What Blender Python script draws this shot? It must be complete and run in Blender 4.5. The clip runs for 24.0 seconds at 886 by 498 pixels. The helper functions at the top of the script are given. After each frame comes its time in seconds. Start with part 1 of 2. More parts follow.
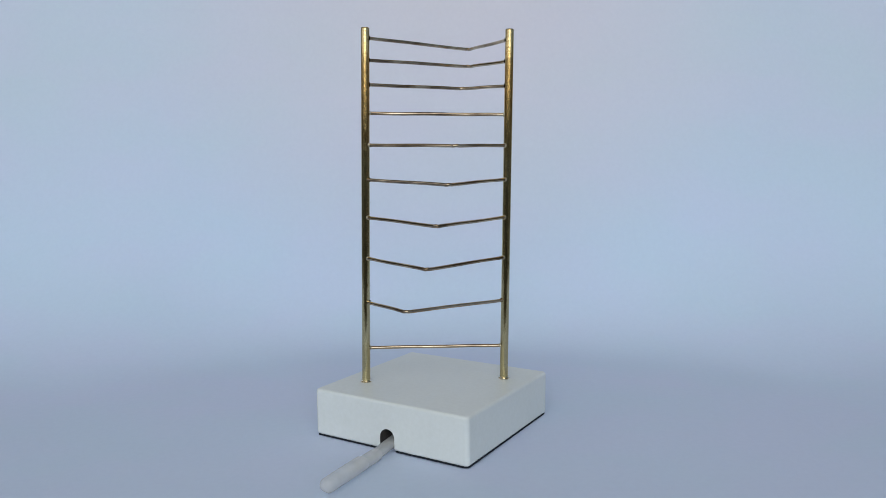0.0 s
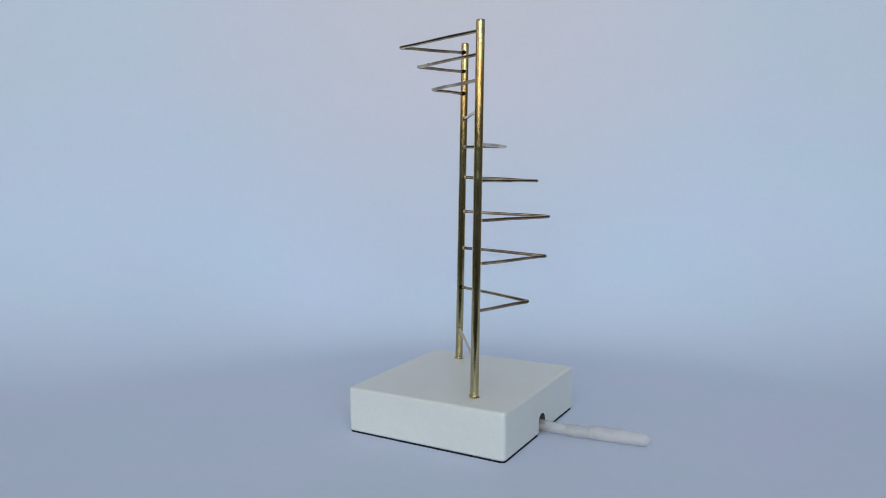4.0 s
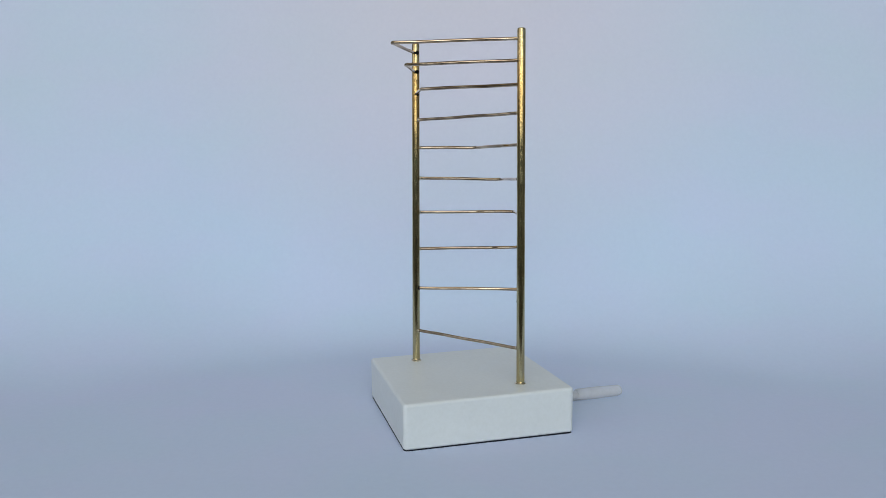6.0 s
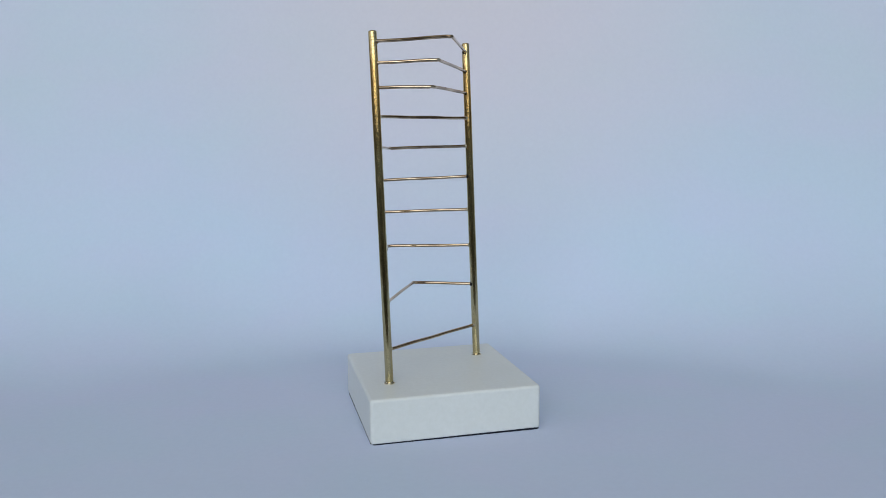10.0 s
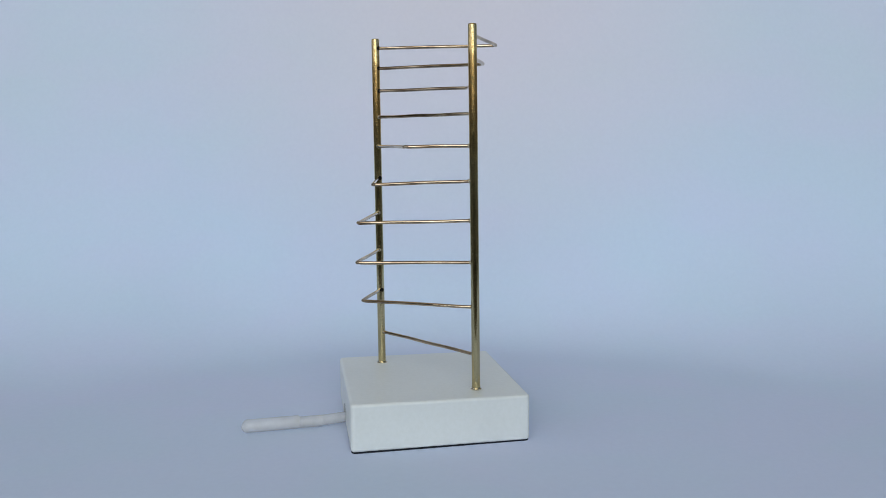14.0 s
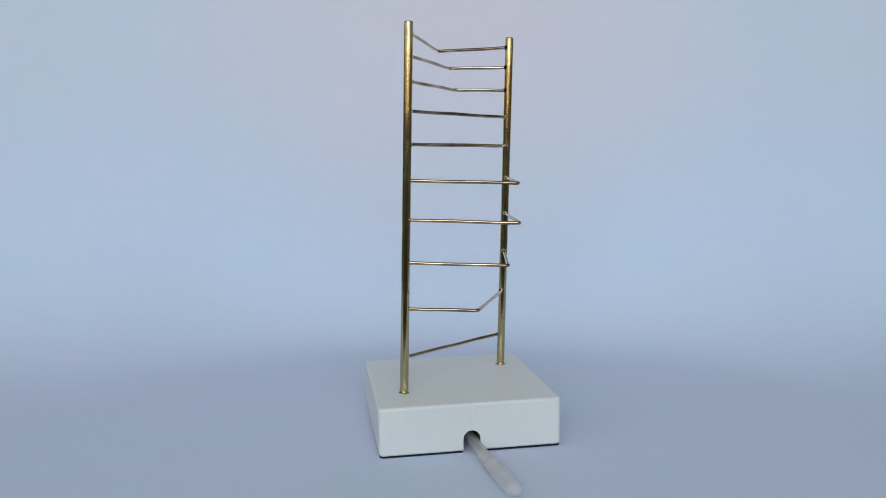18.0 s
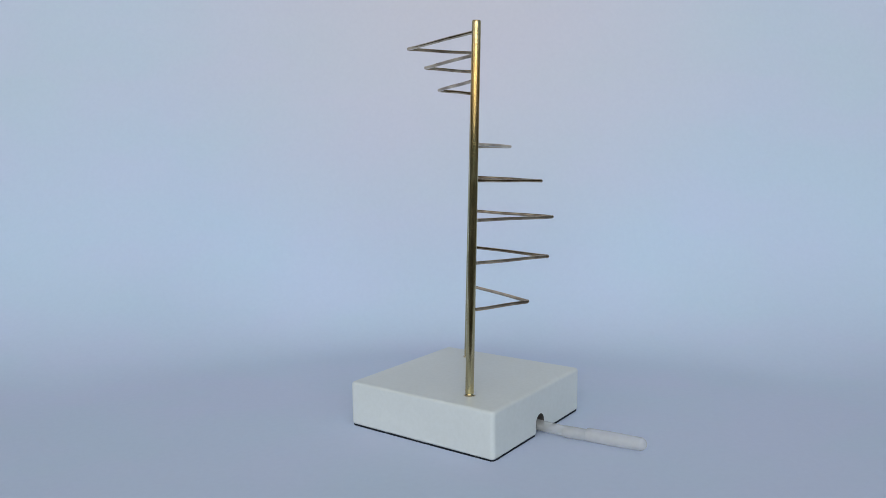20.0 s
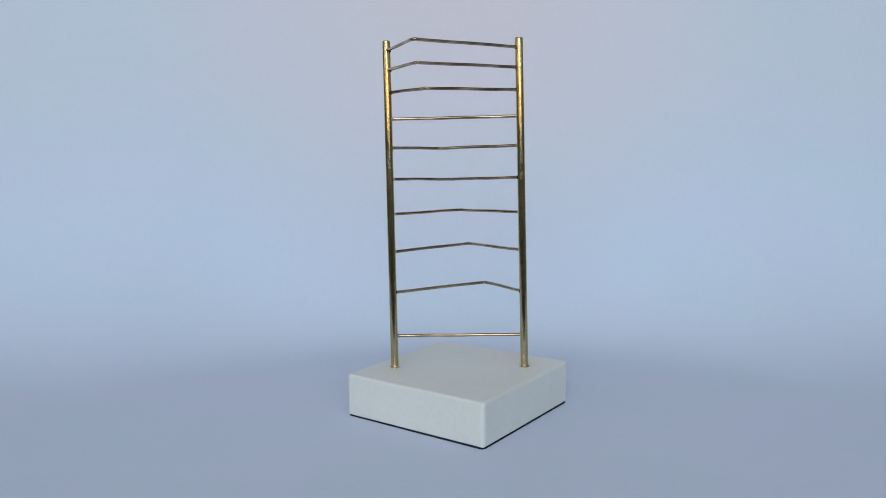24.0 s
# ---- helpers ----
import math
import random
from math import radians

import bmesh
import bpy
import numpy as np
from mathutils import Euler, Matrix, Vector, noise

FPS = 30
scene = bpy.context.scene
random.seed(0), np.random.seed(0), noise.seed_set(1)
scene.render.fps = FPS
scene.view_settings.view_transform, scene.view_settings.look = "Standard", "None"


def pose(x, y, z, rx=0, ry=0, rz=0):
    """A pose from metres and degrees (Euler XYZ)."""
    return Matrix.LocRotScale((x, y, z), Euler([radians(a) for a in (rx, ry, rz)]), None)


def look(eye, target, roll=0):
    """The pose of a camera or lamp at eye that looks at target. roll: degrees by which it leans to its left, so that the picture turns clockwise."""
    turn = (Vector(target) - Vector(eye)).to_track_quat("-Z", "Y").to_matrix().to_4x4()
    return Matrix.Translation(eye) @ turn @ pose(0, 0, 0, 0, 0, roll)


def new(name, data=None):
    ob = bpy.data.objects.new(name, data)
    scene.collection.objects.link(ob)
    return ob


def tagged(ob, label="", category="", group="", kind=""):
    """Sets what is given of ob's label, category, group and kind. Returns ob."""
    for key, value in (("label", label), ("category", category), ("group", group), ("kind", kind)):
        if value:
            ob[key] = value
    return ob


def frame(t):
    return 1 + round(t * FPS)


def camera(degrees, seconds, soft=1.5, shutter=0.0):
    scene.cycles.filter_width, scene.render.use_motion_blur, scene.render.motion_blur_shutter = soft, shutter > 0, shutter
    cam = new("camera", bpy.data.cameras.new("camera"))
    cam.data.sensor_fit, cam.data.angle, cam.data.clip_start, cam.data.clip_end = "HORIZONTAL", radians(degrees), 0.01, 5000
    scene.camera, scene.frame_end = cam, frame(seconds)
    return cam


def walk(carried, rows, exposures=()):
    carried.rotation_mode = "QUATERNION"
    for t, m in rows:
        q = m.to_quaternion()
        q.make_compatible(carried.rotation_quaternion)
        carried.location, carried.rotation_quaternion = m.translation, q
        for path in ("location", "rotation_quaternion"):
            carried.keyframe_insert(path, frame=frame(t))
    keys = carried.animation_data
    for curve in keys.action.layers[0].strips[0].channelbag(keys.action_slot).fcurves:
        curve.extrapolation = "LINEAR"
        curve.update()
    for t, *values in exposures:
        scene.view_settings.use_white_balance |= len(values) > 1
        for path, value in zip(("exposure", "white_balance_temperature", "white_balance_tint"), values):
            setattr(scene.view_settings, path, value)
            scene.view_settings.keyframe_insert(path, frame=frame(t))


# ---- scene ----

# ---------- camera: stands still ----------
EYE = Vector((0.0, -0.46551, 0.16284))
PITCH, YAW, ROLL = radians(-6.894), radians(0.087), -0.449
AIM = EYE + Vector((-math.sin(YAW) * math.cos(PITCH), math.cos(YAW) * math.cos(PITCH), math.sin(PITCH)))
cam = camera(60.67, 24.0, soft=0.6)
walk(cam, [(0.0, look(EYE, AIM, ROLL)), (24.0, look(EYE, AIM, ROLL))], exposures=[(0.0, 0.0), (24.0, 0.0)])

# ---------- room numbers ----------
ROOM_X, ROOM_BACK, ROOM_FRONT = 2.2, 1.2, -3.6
ROOM_LOW, ROOM_HIGH = -0.75, 3.8
WIN_X, WIN_LOW, WIN_HIGH = 2.05, 0.56, 3.6      # window in the wall behind the camera
SIDE_NEAR, SIDE_FAR, SIDE_LOW, SIDE_HIGH = -2.9, 0.1, 0.53, 2.2      # windows in the two side walls
TABLE_NEAR = -0.23
PAPER_X = 0.53

# ---------- world and lights ----------
world = bpy.data.worlds.new("world")
scene.world = world
world.use_nodes = True
wn = world.node_tree
sky = wn.nodes.new("ShaderNodeTexSky")
sky.sky_type = "NISHITA"
sky.sun_disc = False
sky.sun_elevation = radians(40)
sky.sun_rotation = radians(200)
wn.links.new(sky.outputs[0], wn.nodes["Background"].inputs["Color"])
wn.nodes["Background"].inputs["Strength"].default_value = 0.1


def daylight(name, width, height, energy, eye, target, colour=(0.84, 0.94, 0.98)):
    light = bpy.data.lights.new(name, "AREA")
    light.shape = "RECTANGLE"
    light.size, light.size_y = width, height
    light.energy = energy
    light.color = colour
    new(name, light).matrix_world = look(eye, target)


MID_Y, MID_Z, FRONT_Z = (SIDE_NEAR + SIDE_FAR) / 2, (SIDE_LOW + SIDE_HIGH) / 2, (WIN_LOW + WIN_HIGH) / 2
daylight("front_window_daylight", 2 * WIN_X, WIN_HIGH - WIN_LOW, 102, (0, ROOM_FRONT - 0.03, FRONT_Z), (0, 0, FRONT_Z))
daylight("west_window_daylight", SIDE_FAR - SIDE_NEAR, SIDE_HIGH - SIDE_LOW, 10, (-ROOM_X - 0.03, MID_Y, MID_Z), (0, MID_Y, MID_Z), (0.92, 0.94, 0.90))
daylight("east_window_daylight", SIDE_FAR - SIDE_NEAR, SIDE_HIGH - SIDE_LOW, 2.5, (ROOM_X + 0.03, MID_Y, MID_Z), (0, MID_Y, MID_Z), (0.66, 0.90, 1.0))


# ---------- materials ----------
def material(name, colour, rough, metal=0.0):
    m = bpy.data.materials.new(name)
    m.use_nodes = True
    b = m.node_tree.nodes["Principled BSDF"]
    b.inputs["Base Color"].default_value = (*colour, 1)
    b.inputs["Roughness"].default_value = rough
    b.inputs["Metallic"].default_value = metal
    return m, m.node_tree, b


def noise_node(nt, scale, detail=4.0, stretch=None, rough=0.55):
    co = nt.nodes.new("ShaderNodeTexCoord")
    n = nt.nodes.new("ShaderNodeTexNoise")
    n.inputs["Scale"].default_value = scale
    n.inputs["Detail"].default_value = detail
    n.inputs["Roughness"].default_value = rough
    if stretch:
        mp = nt.nodes.new("ShaderNodeMapping")
        mp.inputs["Scale"].default_value = stretch
        nt.links.new(co.outputs["Object"], mp.inputs["Vector"])
        nt.links.new(mp.outputs["Vector"], n.inputs["Vector"])
    else:
        nt.links.new(co.outputs["Object"], n.inputs["Vector"])
    return n.outputs["Fac"]


def ramp(nt, fac, low, high, a=0.3, b=0.7):
    r = nt.nodes.new("ShaderNodeValToRGB")
    r.color_ramp.elements[0].position, r.color_ramp.elements[1].position = a, b
    r.color_ramp.elements[0].color, r.color_ramp.elements[1].color = (*low, 1), (*high, 1)
    nt.links.new(fac, r.inputs["Fac"])
    return r.outputs["Color"]


def blend(nt, a, b, fac, mode="MIX"):
    mx = nt.nodes.new("ShaderNodeMix")
    mx.data_type, mx.blend_type = "RGBA", mode
    if hasattr(fac, "is_linked"):
        nt.links.new(fac, mx.inputs[0])
    else:
        mx.inputs[0].default_value = fac
    nt.links.new(a, mx.inputs[6])
    nt.links.new(b, mx.inputs[7])
    return mx.outputs[2]


def span(nt, fac, low, high, a=0.3, b=0.7):
    r = nt.nodes.new("ShaderNodeMapRange")
    r.inputs["From Min"].default_value, r.inputs["From Max"].default_value = a, b
    r.inputs["To Min"].default_value, r.inputs["To Max"].default_value = low, high
    nt.links.new(fac, r.inputs["Value"])
    return r.outputs["Result"]


def bump(nt, b, fac, strength, distance):
    bp = nt.nodes.new("ShaderNodeBump")
    bp.inputs["Strength"].default_value = strength
    bp.inputs["Distance"].default_value = distance
    nt.links.new(fac, bp.inputs["Height"])
    nt.links.new(bp.outputs["Normal"], b.inputs["Normal"])


# polished brass of the posts: fine drawn grain, slight tarnish
BRASS, nt, b = material("brass", (0.62, 0.47, 0.21), 0.25, 1.0)
tarnish_gleam = ramp(nt, noise_node(nt, 45, 5), (0.47, 0.385, 0.20), (0.64, 0.54, 0.31))
# the warm gold reflection on the upper length is painted into its colour
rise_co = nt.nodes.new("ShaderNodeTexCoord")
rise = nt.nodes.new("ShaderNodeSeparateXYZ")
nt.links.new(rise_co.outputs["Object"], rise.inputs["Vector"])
gleam = nt.nodes.new("ShaderNodeRGB")
gleam.outputs[0].default_value = (0.76, 0.46, 0.16, 1)
gleam_band = nt.nodes.new("ShaderNodeMath")
gleam_band.operation = "MULTIPLY"
nt.links.new(span(nt, rise.outputs["Z"], 0.0, 0.85, 0.160, 0.195), gleam_band.inputs[0])
nt.links.new(span(nt, rise.outputs["Z"], 1.0, 0.35, 0.212, 0.232), gleam_band.inputs[1])
tarnish_gleam = blend(nt, tarnish_gleam, gleam.outputs[0], gleam_band.outputs[0])
speck = ramp(nt, noise_node(nt, 1500, 3), (0.36, 0.23, 0.10), (1.0, 1.0, 1.0), 0.36, 0.58)
nt.links.new(blend(nt, tarnish_gleam, speck, span(nt, rise.outputs["Z"], 0.2, 0.70, 0.15, 0.19), "MULTIPLY"), b.inputs["Base Color"])
polish = nt.nodes.new("ShaderNodeMath")       # the upper length is rougher
polish.operation = "ADD"
nt.links.new(span(nt, noise_node(nt, 220, 4), 0.09, 0.18), polish.inputs[0])
nt.links.new(span(nt, rise.outputs["Z"], 0.0, 0.06, 0.175, 0.20), polish.inputs[1])
nt.links.new(polish.outputs[0], b.inputs["Roughness"])
streak = noise_node(nt, 1, 3, (1100, 1100, 18))
both = nt.nodes.new("ShaderNodeMath")
both.operation = "MULTIPLY_ADD"
both.inputs[1].default_value = 3.2
nt.links.new(streak, both.inputs[0])
pits = nt.nodes.new("ShaderNodeMath")
pits.operation = "MULTIPLY"
nt.links.new(noise_node(nt, 1800, 2), pits.inputs[0])
nt.links.new(span(nt, rise.outputs["Z"], 0.2, 0.8, 0.15, 0.19), pits.inputs[1])
nt.links.new(pits.outputs[0], both.inputs[2])
bump(nt, b, both.outputs[0], 0.28, 0.0001)

# thinner brass rod of the rungs, paler and pinker
ROD, nt, b = material("brass_rod", (0.60, 0.50, 0.34), 0.24, 1.0)
nt.links.new(ramp(nt, noise_node(nt, 70, 4), (0.22, 0.15, 0.095), (0.62, 0.48, 0.33)), b.inputs["Base Color"])
nt.links.new(span(nt, noise_node(nt, 260, 3), 0.03, 0.07), b.inputs["Roughness"])
bump(nt, b, noise_node(nt, 240, 1), 0.22, 0.0003)

# brighter polished brass of the collars
COLLAR, nt, b = material("polished_brass", (0.72, 0.62, 0.42), 0.1, 1.0)
nt.links.new(ramp(nt, noise_node(nt, 900, 3), (0.58, 0.49, 0.33), (0.92, 0.86, 0.72)), b.inputs["Base Color"])
bump(nt, b, noise_node(nt, 900, 2), 0.3, 0.0002)

# solder at the joints
SOLDER, nt, b = material("solder", (0.50, 0.42, 0.28), 0.35, 1.0)
nt.links.new(ramp(nt, noise_node(nt, 700, 3), (0.30, 0.24, 0.15), (0.62, 0.55, 0.42)), b.inputs["Base Color"])

# near-black discs that paint in the shade of the drilled holes
DARK, nt, b = material("hole_shade", (0.03, 0.022, 0.015), 0.8, 0.0)
nt.links.new(ramp(nt, noise_node(nt, 700, 3), (0.003, 0.0025, 0.002), (0.012, 0.009, 0.006)), b.inputs["Base Color"])
b.inputs["Specular IOR Level"].default_value = 0.1

# satin white paint on wood
PAINT, nt, b = material("white_paint", (0.70, 0.71, 0.70), 0.48)
wide = ramp(nt, noise_node(nt, 28, 4), (0.665, 0.677, 0.658), (0.705, 0.717, 0.696))
fine = ramp(nt, noise_node(nt, 400, 3), (0.96, 0.96, 0.95), (1, 1, 1))
nt.links.new(blend(nt, wide, fine, 1.0, "MULTIPLY"), b.inputs["Base Color"])
nt.links.new(span(nt, noise_node(nt, 60, 3), 0.32, 0.44), b.inputs["Roughness"])
b.inputs["Specular IOR Level"].default_value = 0.5
bump(nt, b, noise_node(nt, 320, 4), 0.12, 0.0004)

PAD_BLACK, nt, b = material("pad_black", (0.008, 0.010, 0.018), 0.95)
nt.links.new(ramp(nt, noise_node(nt, 900, 2), (0.005, 0.007, 0.013), (0.013, 0.016, 0.027)), b.inputs["Base Color"])

# dark brown for the inside of the slot
SLOT_DARK, nt, b = material("slot_dark_brown", (0.06, 0.05, 0.045), 0.85)
nt.links.new(ramp(nt, noise_node(nt, 300, 4), (0.04, 0.034, 0.03), (0.08, 0.066, 0.055)), b.inputs["Base Color"])

SLEEVE, nt, b = material("sleeve_white", (0.54, 0.55, 0.54), 0.4)
b.inputs["Alpha"].default_value = 0.38
nt.links.new(ramp(nt, noise_node(nt, 120, 4), (0.66, 0.64, 0.625), (0.76, 0.74, 0.725)), b.inputs["Base Color"])

CABLE, nt, b = material("cable_white", (0.66, 0.66, 0.64), 0.42)
b.inputs["Alpha"].default_value = 0.38      # milky, half see-through plastic
nt.links.new(ramp(nt, noise_node(nt, 160, 4), (0.60, 0.59, 0.575), (0.70, 0.685, 0.665)), b.inputs["Base Color"])

# pale blue seamless paper
PAPER, nt, b = material("blue_paper", (0.59, 0.66, 0.80), 0.75)
# light's colour cast painted in: bluer low on the upright, paler towards its top
paper_co = nt.nodes.new("ShaderNodeTexCoord")
paper_axis = nt.nodes.new("ShaderNodeSeparateXYZ")
nt.links.new(paper_co.outputs["Object"], paper_axis.inputs["Vector"])
low_cast = ramp(nt, paper_axis.outputs["Z"], (0.592, 0.656, 0.810), (0.574, 0.662, 0.808), 0.0, 0.03)
top_cast = nt.nodes.new("ShaderNodeRGB")
top_cast.outputs[0].default_value = (0.606, 0.661, 0.770, 1)
paper_cast = blend(nt, low_cast, top_cast.outputs[0], span(nt, paper_axis.outputs["Z"], 0.0, 1.0, 0.09, 0.24))
tint = ramp(nt, noise_node(nt, 7, 3, (1, 1.6, 2.2)), (0.965, 1.0, 0.985), (1.0, 0.982, 1.0), 0.38, 0.62)
cloudy = blend(nt, paper_cast, tint, 1.0, "MULTIPLY")
# pinkish cast of light on the upper middle, painted into the paper's colour
glow_co = nt.nodes.new("ShaderNodeTexCoord")
glow_map = nt.nodes.new("ShaderNodeMapping")
glow_map.vector_type = "TEXTURE"
glow_map.inputs["Location"].default_value = (0.01, 0.21, 0.41)
glow_map.inputs["Scale"].default_value = (0.33, 0.5, 0.40)
nt.links.new(glow_co.outputs["Object"], glow_map.inputs["Vector"])
glow = nt.nodes.new("ShaderNodeTexGradient")
glow.gradient_type = "SPHERICAL"
nt.links.new(glow_map.outputs["Vector"], glow.inputs["Vector"])
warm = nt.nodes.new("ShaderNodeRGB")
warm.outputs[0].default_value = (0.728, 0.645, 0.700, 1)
cloudy = blend(nt, cloudy, warm.outputs[0], span(nt, glow.outputs["Fac"], 0.0, 0.82, 0.0, 0.8))
grain = ramp(nt, noise_node(nt, 260, 4), (0.975, 0.975, 0.98), (1, 1, 1))
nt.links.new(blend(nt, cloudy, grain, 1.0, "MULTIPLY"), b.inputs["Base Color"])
bump(nt, b, noise_node(nt, 500, 3), 0.05, 0.0004)

WALL, nt, b = material("wall_paint", (0.17, 0.17, 0.155), 0.85)
nt.links.new(ramp(nt, noise_node(nt, 5, 5), (0.185, 0.183, 0.168), (0.23, 0.227, 0.208)), b.inputs["Base Color"])
bump(nt, b, noise_node(nt, 120, 4), 0.1, 0.001)
CEIL, nt, b = material("ceiling_paint", (0.84, 0.71, 0.57), 0.9)
bump(nt, b, noise_node(nt, 120, 4), 0.1, 0.001)
FLOOR, nt, b = material("dark_wood_floor", (0.07, 0.05, 0.035), 0.5)
nt.links.new(ramp(nt, noise_node(nt, 8, 5, (1, 8, 1)), (0.050, 0.042, 0.032), (0.095, 0.080, 0.062)), b.inputs["Base Color"])
TABLE, nt, b = material("walnut", (0.085, 0.06, 0.042), 0.45)
nt.links.new(ramp(nt, noise_node(nt, 14, 5, (1, 9, 1)), (0.06, 0.042, 0.03), (0.11, 0.08, 0.056)), b.inputs["Base Color"])
bump(nt, b, noise_node(nt, 60, 3, (1, 12, 1)), 0.1, 0.0005)


# ---------- helpers for meshes ----------
def mesh_object(name, bm, mat, smooth_angle=None):
    bmesh.ops.recalc_face_normals(bm, faces=bm.faces)
    me = bpy.data.meshes.new(name)
    bm.to_mesh(me)
    bm.free()
    me.materials.append(mat)
    if smooth_angle:
        me.shade_smooth()
        me.set_sharp_from_angle(angle=radians(smooth_angle))
    return new(name, me)


def part(name, bm, mat, parent, label="", smooth_angle=None):
    ob = mesh_object(name, bm, mat, smooth_angle)
    ob.parent = parent
    if label:
        tagged(ob, label=label)
    return ob


def box(bm, lo, hi):
    c = [(a + d) / 2 for a, d in zip(lo, hi)]
    s = [d - a for a, d in zip(lo, hi)]
    bmesh.ops.create_cube(bm, size=1, matrix=Matrix.Translation(c) @ Matrix.Diagonal((*s, 1)))
    return bm


def tube(bm, path, radii, seg=20, caps=True):
    """A round tube along a path of points, with a radius at each."""
    pts = [Vector(p) for p in path]
    rings, side = [], None
    for i, p in enumerate(pts):
        d = (pts[min(i + 1, len(pts) - 1)] - pts[max(i - 1, 0)])
        d.normalize()
        if side is None:
            side = d.orthogonal().normalized()
        side = (side - d * side.dot(d)).normalized()
        up = d.cross(side)
        r = radii[i] if hasattr(radii, "__len__") else radii
        rings.append([bm.verts.new(p + (side * math.cos(a) + up * math.sin(a)) * r)
                      for a in (2 * math.pi * k / seg for k in range(seg))])
    for lo, hi in zip(rings, rings[1:]):
        for k in range(seg):
            bm.faces.new((lo[k], lo[(k + 1) % seg], hi[(k + 1) % seg], hi[k]))
    if caps:
        bm.faces.new(rings[0])
        bm.faces.new(rings[-1])
    return bm


# ---------- setting ----------
def build_backdrop():
    """One sheet of pale blue paper: flat on the table, rounding up into the upright back, its sides curling forward a little."""
    top, thick = 1.5, 0.0015
    lean = radians(73)                 # the upright part leans back a little
    n, across = 40, 48

    def profile(x):
        curl = min(x * x, 0.075)
        start, bend = 0.138 - 1.7 * curl, 0.118 + 2.8 * curl
        line = [(TABLE_NEAR, 0.0), (-0.15, 0.0), (-0.08, 0.0), (start, 0.0)]
        for k in range(n):             # the paper eases into its curve and out of it
            s = (k + 0.5) / n
            a = lean * s * s * (3 - 2 * s)
            y, z = line[-1]
            line.append((y + bend / n * math.cos(a), z + bend / n * math.sin(a)))
        y1, z1 = line[-1]
        return line + [(y1 + (z - z1) / math.tan(lean), z) for z in (0.3, 0.6, 1.0, top)]

    bm = bmesh.new()
    columns = []
    for k in range(across + 1):
        x = PAPER_X * (2 * k / across - 1)
        columns.append([bm.verts.new((x, y, z)) for y, z in profile(x)])
    for left, right in zip(columns, columns[1:]):
        for k in range(len(left) - 1):
            bm.faces.new((left[k], right[k], right[k + 1], left[k + 1]))
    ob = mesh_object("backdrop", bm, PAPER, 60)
    ob.data.flip_normals()
    solid = ob.modifiers.new("thickness", "SOLIDIFY")
    solid.thickness, solid.offset = thick, -1
    tagged(ob, "pale blue seamless paper sweeping up behind the sculpture", "backdrop", kind="structure")


def build_room():
    t = 0.1
    def wall(name, lo, hi, mat=WALL, label="plain dark grey painted wall", cat="wall"):
        tagged(mesh_object(name, box(bmesh.new(), lo, hi), mat), label, cat, kind="structure")
    wall("floor", (-ROOM_X - t, ROOM_FRONT - t, ROOM_LOW - t), (ROOM_X + t, ROOM_BACK + t, ROOM_LOW), FLOOR, "dark brown wooden floor of the room", "floor")
    wall("ceiling", (-ROOM_X - t, ROOM_FRONT - t, ROOM_HIGH), (ROOM_X + t, ROOM_BACK + t, ROOM_HIGH + t), CEIL, "plain pale plaster ceiling", "ceiling")
    for name, x0, x1 in (("wall_west", -ROOM_X - t, -ROOM_X), ("wall_east", ROOM_X, ROOM_X + t)):
        bm = bmesh.new()
        box(bm, (x0, ROOM_FRONT, ROOM_LOW), (x1, ROOM_BACK, SIDE_LOW))
        box(bm, (x0, ROOM_FRONT, SIDE_HIGH), (x1, ROOM_BACK, ROOM_HIGH))
        box(bm, (x0, ROOM_FRONT, SIDE_LOW), (x1, SIDE_NEAR, SIDE_HIGH))
        box(bm, (x0, SIDE_FAR, SIDE_LOW), (x1, ROOM_BACK, SIDE_HIGH))
        tagged(mesh_object(name, bm, WALL), "dark grey painted wall with a wide window opening", "wall", kind="structure")
    wall("wall_north", (-ROOM_X - t, ROOM_BACK, ROOM_LOW), (ROOM_X + t, ROOM_BACK + t, ROOM_HIGH))
    bm = bmesh.new()
    y0, y1 = ROOM_FRONT - t, ROOM_FRONT
    box(bm, (-ROOM_X - t, y0, ROOM_LOW), (ROOM_X + t, y1, WIN_LOW))
    box(bm, (-ROOM_X - t, y0, WIN_HIGH), (ROOM_X + t, y1, ROOM_HIGH))
    box(bm, (-ROOM_X - t, y0, WIN_LOW), (-WIN_X, y1, WIN_HIGH))
    box(bm, (WIN_X, y0, WIN_LOW), (ROOM_X + t, y1, WIN_HIGH))
    tagged(mesh_object("wall_south", bm, WALL), "dark grey painted wall with a wide window opening", "wall", kind="structure")
    # the table that carries the paper
    wall("tabletop", (-0.75, TABLE_NEAR, -0.034), (0.75, 0.5, -0.004), TABLE, "dark brown wooden tabletop under the paper", "tabletop")
    wall("table_base", (-0.7, -0.2, ROOM_LOW), (0.7, 0.45, -0.034), TABLE, "dark brown wooden support under the tabletop", "table base")


# ---------- the sculpture ----------
LIFT, PAD = 0.0010, 0.0006                       # thin near-black layer under the block
HALF_X, HALF_Y, BLOCK = 0.0516, 0.0515, 0.02668
POST_R, ROD_R = 0.00245, 0.00100
P_LOW, P_TOP = Vector((-0.0343, -0.0244, 0.0000)), Vector((-0.0284, -0.0264, 0.2355))
Q_LOW, Q_TOP = Vector((0.0350, 0.0234, 0.0000)), Vector((0.0403, 0.0198, 0.2347))
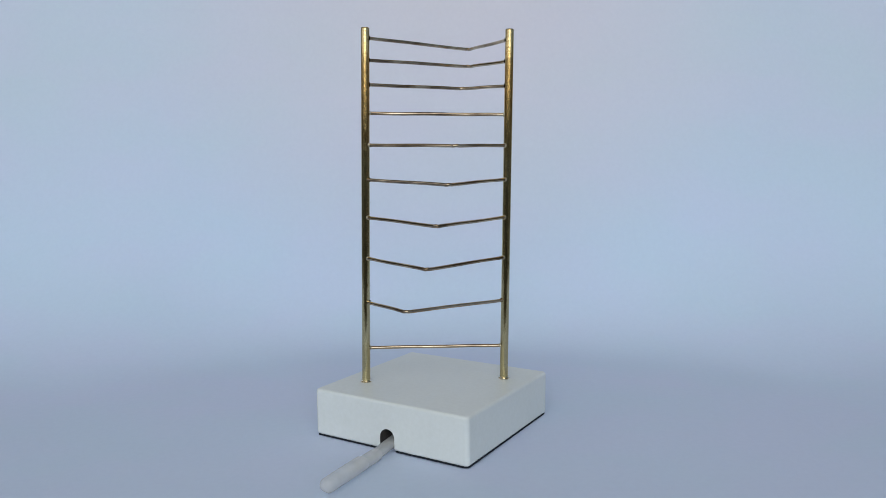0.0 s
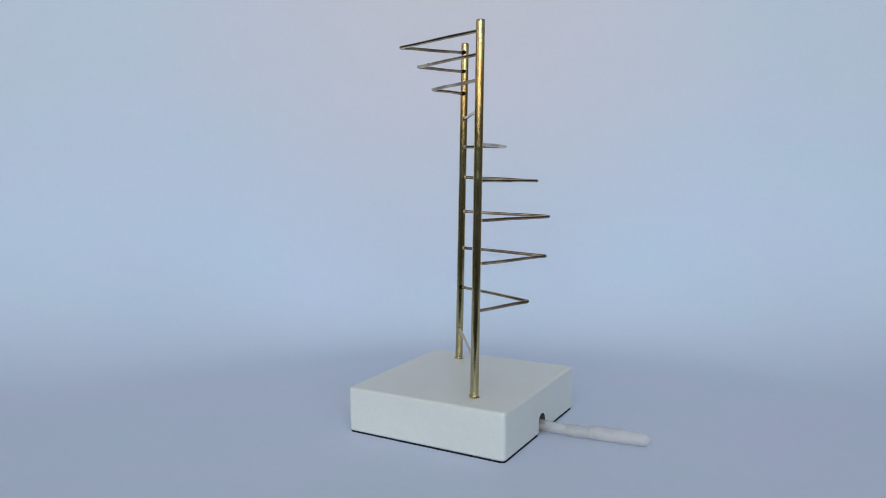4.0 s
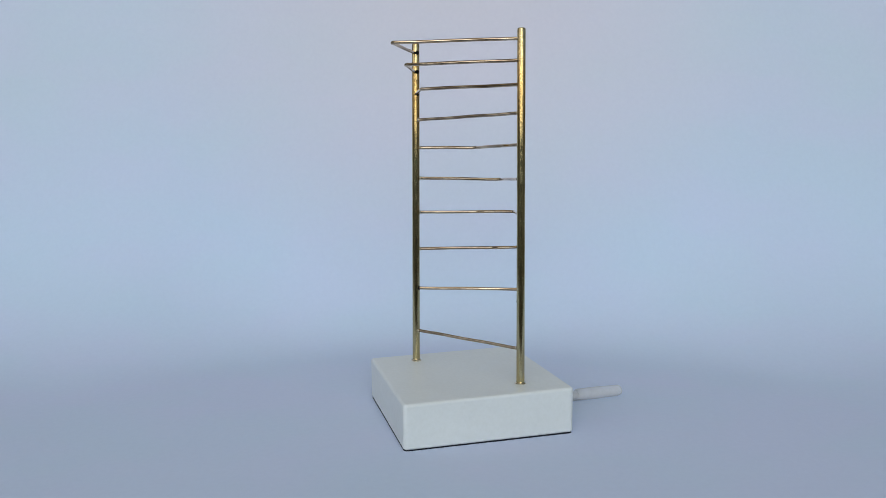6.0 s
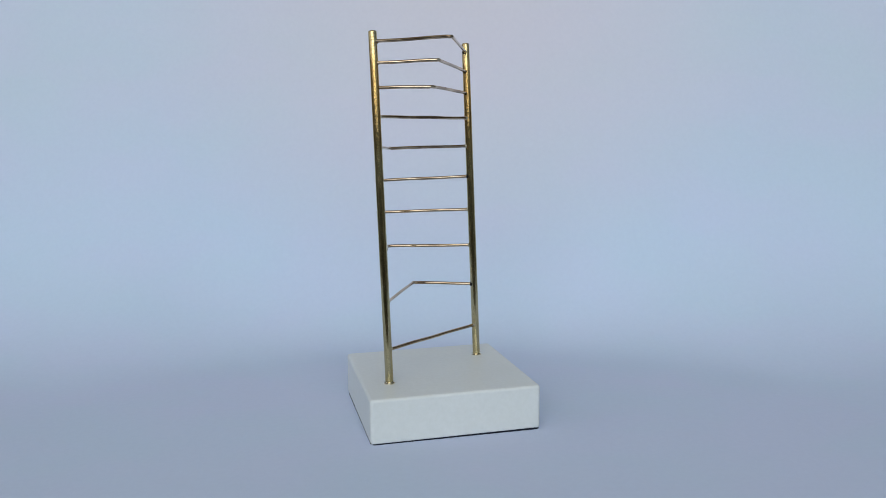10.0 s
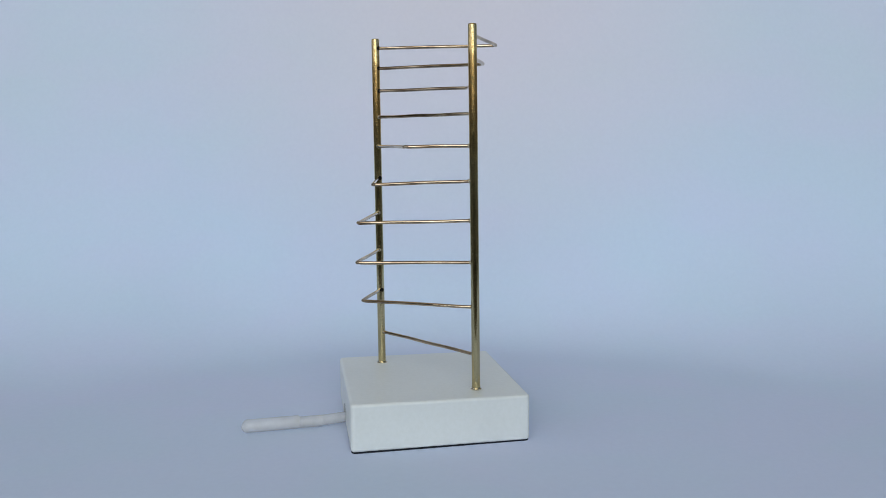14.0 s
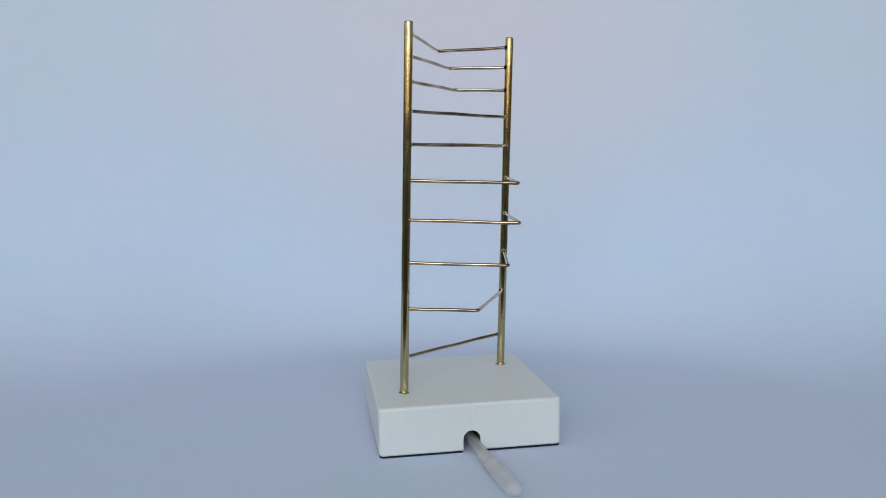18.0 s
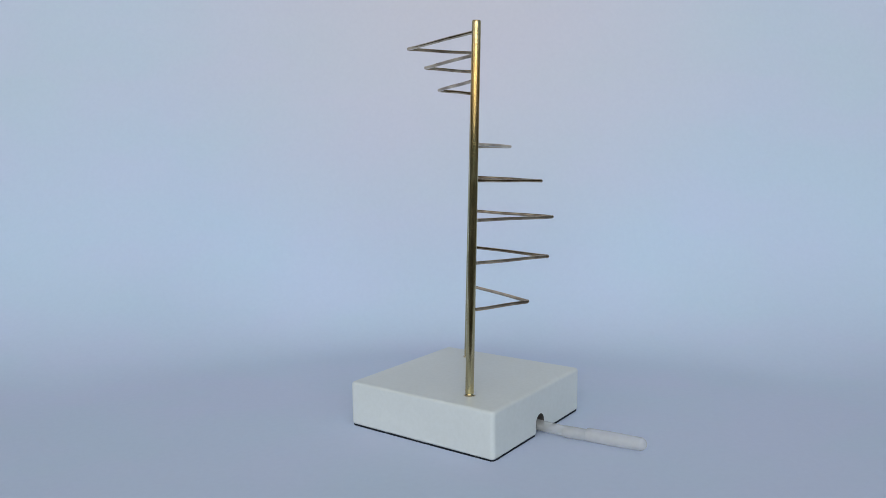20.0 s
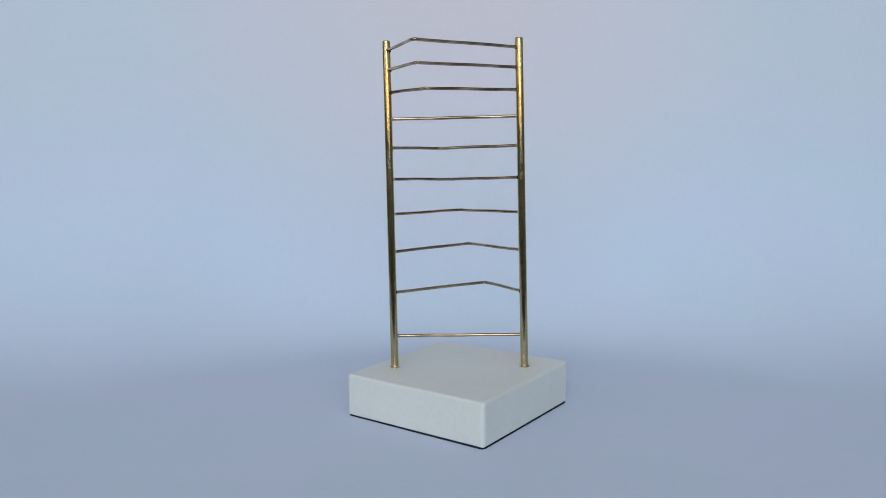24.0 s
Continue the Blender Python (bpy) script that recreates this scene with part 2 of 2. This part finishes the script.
# share of the post's height at each rung's two ends, the bend between them, and the joints' material
RUNGS = [
    (0.972, 0.971, (-0.0002, 0.0443, 0.2291), DARK),
    (0.913, 0.913, (0.0052, 0.0349, 0.2173), DARK),
    (0.847, 0.846, (0.0060, 0.0250, 0.2031), DARK),
    (0.769, 0.766, None, SOLDER),
    (0.682, 0.681, (0.0255, -0.0162, 0.1679), SOLDER),
    (0.586, 0.586, (0.0312, -0.0353, 0.1469), (DARK, SOLDER)),
    (0.480, 0.478, (0.0294, -0.0441, 0.1253), SOLDER),
    (0.364, 0.362, (0.0227, -0.0447, 0.1019), SOLDER),
    (0.237, 0.236, (0.0061, -0.0404, 0.0765), DARK),
    (0.102, 0.100, None, SOLDER),
]
HOLE_R, HOLE_STRAIGHT = 0.0048, 0.0071


def build_block(parent):
    """The painted block with softened edges and an arched cable slot in one side."""
    bm = box(bmesh.new(), (-HALF_X, -HALF_Y, PAD), (HALF_X, HALF_Y, LIFT + BLOCK))
    upright = [e for e in bm.edges if abs(e.verts[0].co.z - e.verts[1].co.z) > 0.01]
    bmesh.ops.bevel(bm, geom=upright, offset=0.0026, segments=6, profile=0.5, affect="EDGES")
    ring = [e for e in bm.edges if e.calc_face_angle() > 0.9]
    bmesh.ops.bevel(bm, geom=ring, offset=0.0018, segments=6, profile=0.5, affect="EDGES")
    for v in bm.verts:                 # the top is not quite level
        if v.co.z > 0.01:
            v.co.z -= v.co.y * 0.007
    ob = mesh_object("base", bm, PAINT)
    cut = bmesh.new()
    arch = [(-HOLE_R, -0.01), (HOLE_R, -0.01)]
    arch += [(HOLE_R * math.cos(a), PAD + HOLE_STRAIGHT + HOLE_R * math.sin(a)) for a in (math.pi * k / 20 for k in range(21))]
    near = [cut.verts.new((x, -HALF_Y - 0.02, z)) for x, z in arch]
    far = [cut.verts.new((x, -0.005, z)) for x, z in arch]
    cut.faces.new(near), cut.faces.new(far)
    for k in range(len(arch)):
        j = (k + 1) % len(arch)
        cut.faces.new((near[k], near[j], far[j], far[k]))
    cutter = mesh_object("cutter", cut, SLOT_DARK)
    mod = ob.modifiers.new("slot", "BOOLEAN")
    mod.operation, mod.object, mod.solver, mod.material_mode = "DIFFERENCE", cutter, "EXACT", "TRANSFER"
    solid = bpy.data.meshes.new_from_object(ob.evaluated_get(bpy.context.evaluated_depsgraph_get()))
    ob.modifiers.clear()
    ob.data = solid
    bpy.data.objects.remove(cutter)
    ob.parent = parent
    tagged(ob, label="white painted wooden block with an arched cable slot")
    return ob


def build_pad(parent):
    bm = bmesh.new()
    e, s = 0.0004, HOLE_R + 0.0004
    for lo, hi in (((-HALF_X + e, -HALF_Y + e, 0), (-s, -0.005, PAD)), ((s, -HALF_Y + e, 0), (HALF_X - e, -0.005, PAD)),
                   ((-HALF_X + e, -0.005, 0), (HALF_X - e, HALF_Y - e, PAD))):
        box(bm, lo, hi)
    corners = [k for k in bm.edges if all(abs(v.co.x) > HALF_X - 0.001 and abs(v.co.y) > HALF_Y - 0.001 for v in k.verts)]
    bmesh.ops.bevel(bm, geom=corners, offset=0.0026, segments=5, profile=0.5, affect="EDGES")
    part("base_pad", bm, PAD_BLACK, parent, "thin near-black pad under the block")


def build_post(parent, low, top):
    low, top = low + Vector((0, 0, LIFT + BLOCK - 0.004)), top + Vector((0, 0, LIFT))
    d = (top - low).normalized()
    path = [low + (top - low) * (k / 12) for k in range(12)] + [top - d * 0.0008, top - d * 0.0003, top - d * 0.0001, top]
    radii = [POST_R] * 13 + [POST_R * 0.93, POST_R * 0.84, POST_R * 0.70]
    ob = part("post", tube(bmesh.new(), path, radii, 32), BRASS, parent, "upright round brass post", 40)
    foot = low + d * 0.004
    ring, girth = [], []
    for up, wide in ((-0.5, 1.22), (0.12, 1.22), (0.16, 1.36), (0.3, 1.44), (0.5, 1.44), (0.62, 1.34), (0.66, 1.08), (0.9, 1.08), (0.94, 1.24), (1.1, 1.3), (1.3, 1.24), (1.4, 1.02)):
        ring.append(foot + d * (up / 1000))
        girth.append(POST_R * wide)
    part("collar", tube(bmesh.new(), ring, girth, 32), COLLAR, ob, "small grooved brass collar where the post meets the block", 40)
    return ob


def build_rung(parent, a, c, bend, joint):
    lift = Vector((0, 0, LIFT))
    a, c = a + lift, c + lift
    if bend is None:
        path = [a + (c - a) * (k / 16) for k in range(17)]
    else:
        k0 = Vector(bend) + lift
        u, v = (a - k0).normalized(), (c - k0).normalized()
        turn = 0.0026
        path = [a + (k0 + u * turn - a) * (k / 8) for k in range(8)]
        for k in range(9):
            s = k / 8
            path.append((k0 + u * turn) * (1 - s) ** 2 + k0 * 2 * s * (1 - s) + (k0 + v * turn) * s ** 2)
        path += [k0 + v * turn + (c - k0 - v * turn) * (k / 8) for k in range(1, 9)]
    # drawn rod is never quite straight
    ph = random.uniform(0, 6)
    for i in range(1, len(path) - 1):
        path[i] = path[i] + Vector((0, 0, 0.00010 * math.sin(ph + i * 0.9)))
    ob = part("rung", tube(bmesh.new(), path, ROD_R, 14), ROD, parent, "bent thin brass rod" if bend else "straight thin brass rod", 50)
    across = (c - a).normalized()
    first, last = joint if isinstance(joint, tuple) else (joint, joint)
    for end, nxt, facing, filler in ((path[0], path[1], across, first), (path[-1], path[-2], -across, last)):
        if filler is DARK:
            # dark disc for drilled-hole shade, turned towards the other post and the rod
            facing = (facing * 2 + (nxt - end).normalized()).normalized()
            bead = [end + facing * (POST_R + d) for d in (-0.0008, 0.00005, 0.00025, 0.0003)]
            girth = [ROD_R * f for f in (1.34, 1.34, 1.25, 1.02)]
        else:
            w = (nxt - end).normalized()
            bead = [end + w * (POST_R * 0.90 + d) for d in (0, 0.0003, 0.0007, 0.0011)]
            girth = [ROD_R * f for f in (1.45, 1.38, 1.18, 1.01)]
        part("rung_joint", tube(bmesh.new(), bead, girth, 12), filler, ob, smooth_angle=60)
    return ob


def build_cable(parent):
    """Cable pivoting just inside the slot, in a thicker grip and an outer sleeve that ends blunt and round on the paper."""
    r1, r2, r3 = 0.0032, 0.0037, 0.0042
    line = [(0, 0.030, r1 + 0.0022), (0, 0.010, r1 + 0.0020), (0, -0.006, r1 + 0.0014), (0, -0.018, r1 + 0.0006), (0, -0.024, r1 + 0.0003)]
    ob = part("cable", tube(bmesh.new(), line, r1, 24), CABLE, parent, "short clear plastic power cable from the slot", 60)

    def cuff(name, y0, y1, r, inner, mat, label, rounded):
        path = [(0, y0, r), (0, y0 - 0.0006, r), (0, y0 - 0.0016, r), (0, (y0 + y1) / 2, r), (0, y1, r)]
        girth = [inner, r * 0.93, r, r * 1.01, r * 0.98]
        for k in range(1, 7):
            a = math.pi / 2 * k / 6
            path.append((0, y1 - r * rounded * math.sin(a), r))
            girth.append(max(r * 0.98 * math.cos(a), 0.0003))
        bm = tube(bmesh.new(), path, girth, 24)
        bmesh.ops.transform(bm, matrix=Matrix.Diagonal((1.10, 1, 0.92, 1)), verts=bm.verts)
        for v in bm.verts:             # hand-cut plastic, a little lumpy
            v.co += Vector((0.0004, 0.0006, 0.0003)) * noise.noise(v.co * 210)
        part(name, bm, mat, ob, label, 60)

    cuff("grip", -0.0215, -0.0370, r2, r1 * 0.99, CABLE, "milky plastic grip round the cable", 0.5)
    cuff("sleeve", -0.0352, -0.0660, r3, r2 * 0.99, SLEEVE, "thicker round-ended milky plastic sleeve", 0.8)
    ob.location = (0.0012, -0.044, 0)
    return ob


def build_sculpture():
    top = new("ladder_sculpture")
    tagged(top, "brass wire ladder sculpture on a white painted block", "sculpture")
    build_block(top)
    build_pad(top)
    lift = Vector((0, 0, BLOCK))
    ends = [(P_LOW + lift, P_TOP), (Q_LOW + lift, Q_TOP)]
    build_post(top, P_LOW, P_TOP)
    build_post(top, Q_LOW, Q_TOP)
    for sp, sq, bend, joint in RUNGS:
        build_rung(top, ends[0][0].lerp(ends[0][1], sp), ends[1][0].lerp(ends[1][1], sq), bend, joint)
    return top, build_cable(top)


build_backdrop()
build_room()
sculpture, cable = build_sculpture()


# ---------- what moves: the sculpture turns, a little off the middle of its turntable ----------
def turned(mm_x, mm_y, turn, lean_x, lean_y):
    """Where the block stands on the paper, in millimetres, with the turntable's turn and slight leans fitted to the
    camera's view.
    """
    rise = 0.0003 * max(0.0, math.cos(radians(turn)))      # lifted to fit the camera's view while the slot faces it
    return pose(mm_x / 1000, mm_y / 1000, rise, lean_x, lean_y, 0) @ pose(0, 0, 0, 0, 0, turn)


def motions():
    walk(sculpture, [
        (0, turned(-6.07, -15.17, -30.99, -0.17, -0.01)), (0.5, turned(-3.64, -15.94, -19.94, -0.13, -0.03)), (1, turned(-1.04, -16.26, -8.70, -0.08, -0.08)),
        (1.5, turned(1.66, -16.09, 2.69, -0.05, -0.14)), (2, turned(4.38, -15.35, 14.19, 0.01, -0.24)), (2.5, turned(6.93, -14.04, 25.71, 0.01, -0.26)),
        (3, turned(9.12, -12.39, 37.21, 0.06, -0.22)), (3.5, turned(10.94, -10.32, 48.70, 0.11, -0.17)), (4, turned(12.31, -7.92, 60.17, 0.16, -0.13)),
        (4.5, turned(13.19, -5.30, 71.59, 0.21, -0.08)), (5, turned(13.54, -2.49, 83.00, 0.18, -0.08)), (5.5, turned(13.30, 0.28, 94.20, 0.19, -0.05)),
        (6, turned(12.58, 2.96, 105.44, 0.20, -0.04)), (6.5, turned(11.29, 5.46, 116.60, 0.13, -0.06)), (7, turned(9.60, 7.65, 127.66, 0.07, -0.09)),
        (7.5, turned(7.55, 9.42, 138.71, 0.14, -0.17)), (8, turned(5.24, 10.78, 149.70, 0.21, -0.29)), (8.5, turned(2.68, 11.75, 160.90, 0.24, -0.24)),
        (9, turned(-0.06, 12.16, 172.09, 0.30, -0.24)), (9.5, turned(-2.83, 12.10, 183.17, 0.37, -0.24)), (10, turned(-5.37, 11.51, 194.30, 0.44, -0.17)),
        (10.5, turned(-7.65, 10.59, 205.14, 0.44, -0.21)), (11, turned(-9.51, 9.29, 215.90, 0.41, -0.17)), (11.5, turned(-11.02, 7.63, 226.67, 0.37, -0.14)),
        (12, turned(-12.14, 5.69, 237.44, 0.33, -0.10)), (12.5, turned(-12.80, 3.54, 248.22, 0.30, -0.06)), (13, turned(-12.74, 1.32, 258.86, 0.24, 0.02)),
        (13.5, turned(-12.43, -1.00, 269.76, 0.14, 0.09)), (14, turned(-11.46, -3.34, 280.88, 0.05, 0.18)), (14.5, turned(-10.31, -5.55, 291.92, 0.07, 0.19)),
        (15, turned(-8.81, -7.51, 303.06, 0.08, 0.17)), (15.5, turned(-6.86, -9.12, 314.21, 0.06, 0.11)), (16, turned(-4.62, -10.35, 325.36, 0.07, 0.07)),
        (16.5, turned(-2.06, -11.12, 336.53, 0.04, 0.00)), (17, turned(0.55, -11.43, 347.74, 0.03, -0.09)), (17.5, turned(3.27, -11.29, 358.85, 0.08, -0.11)),
        (18, turned(5.79, -10.69, 369.88, 0.13, -0.16)), (18.5, turned(8.24, -9.59, 380.92, 0.12, -0.12)), (19, turned(10.52, -8.10, 392.01, 0.15, -0.11)),
        (19.5, turned(12.47, -6.26, 403.09, 0.19, -0.09)), (20, turned(14.04, -4.14, 414.19, 0.23, -0.08)), (20.5, turned(15.17, -1.82, 425.29, 0.27, -0.06)),
        (21, turned(15.80, 0.69, 436.43, 0.23, -0.09)), (21.5, turned(15.87, 3.22, 447.62, 0.23, -0.04)), (22, turned(15.41, 5.67, 458.84, 0.18, -0.04)),
        (22.5, turned(14.57, 7.96, 470.06, 0.17, -0.03)), (23, turned(13.25, 10.00, 481.33, 0.12, -0.01)), (23.5, turned(11.54, 11.70, 492.67, 0.07, -0.05)),
        (24, turned(9.54, 12.96, 504.14, 0.02, -0.13))])
    # the cable swings slightly in its slot as it is dragged along
    sway = [(0, 4), (1, 3), (2, 7), (2.5, 8), (4.5, 4), (5, -1), (6, 3), (7, 7), (8, 5), (13, 1), (14, 3), (16, 4), (17, 3),
            (18, 6), (18.5, 8), (20.5, 6), (21, 5), (22, 3), (23, 7), (24, 5)]
    walk(cable, [(t, pose(0.0012, -0.044, 0, 0, 0, a)) for t, a in sway])


motions()
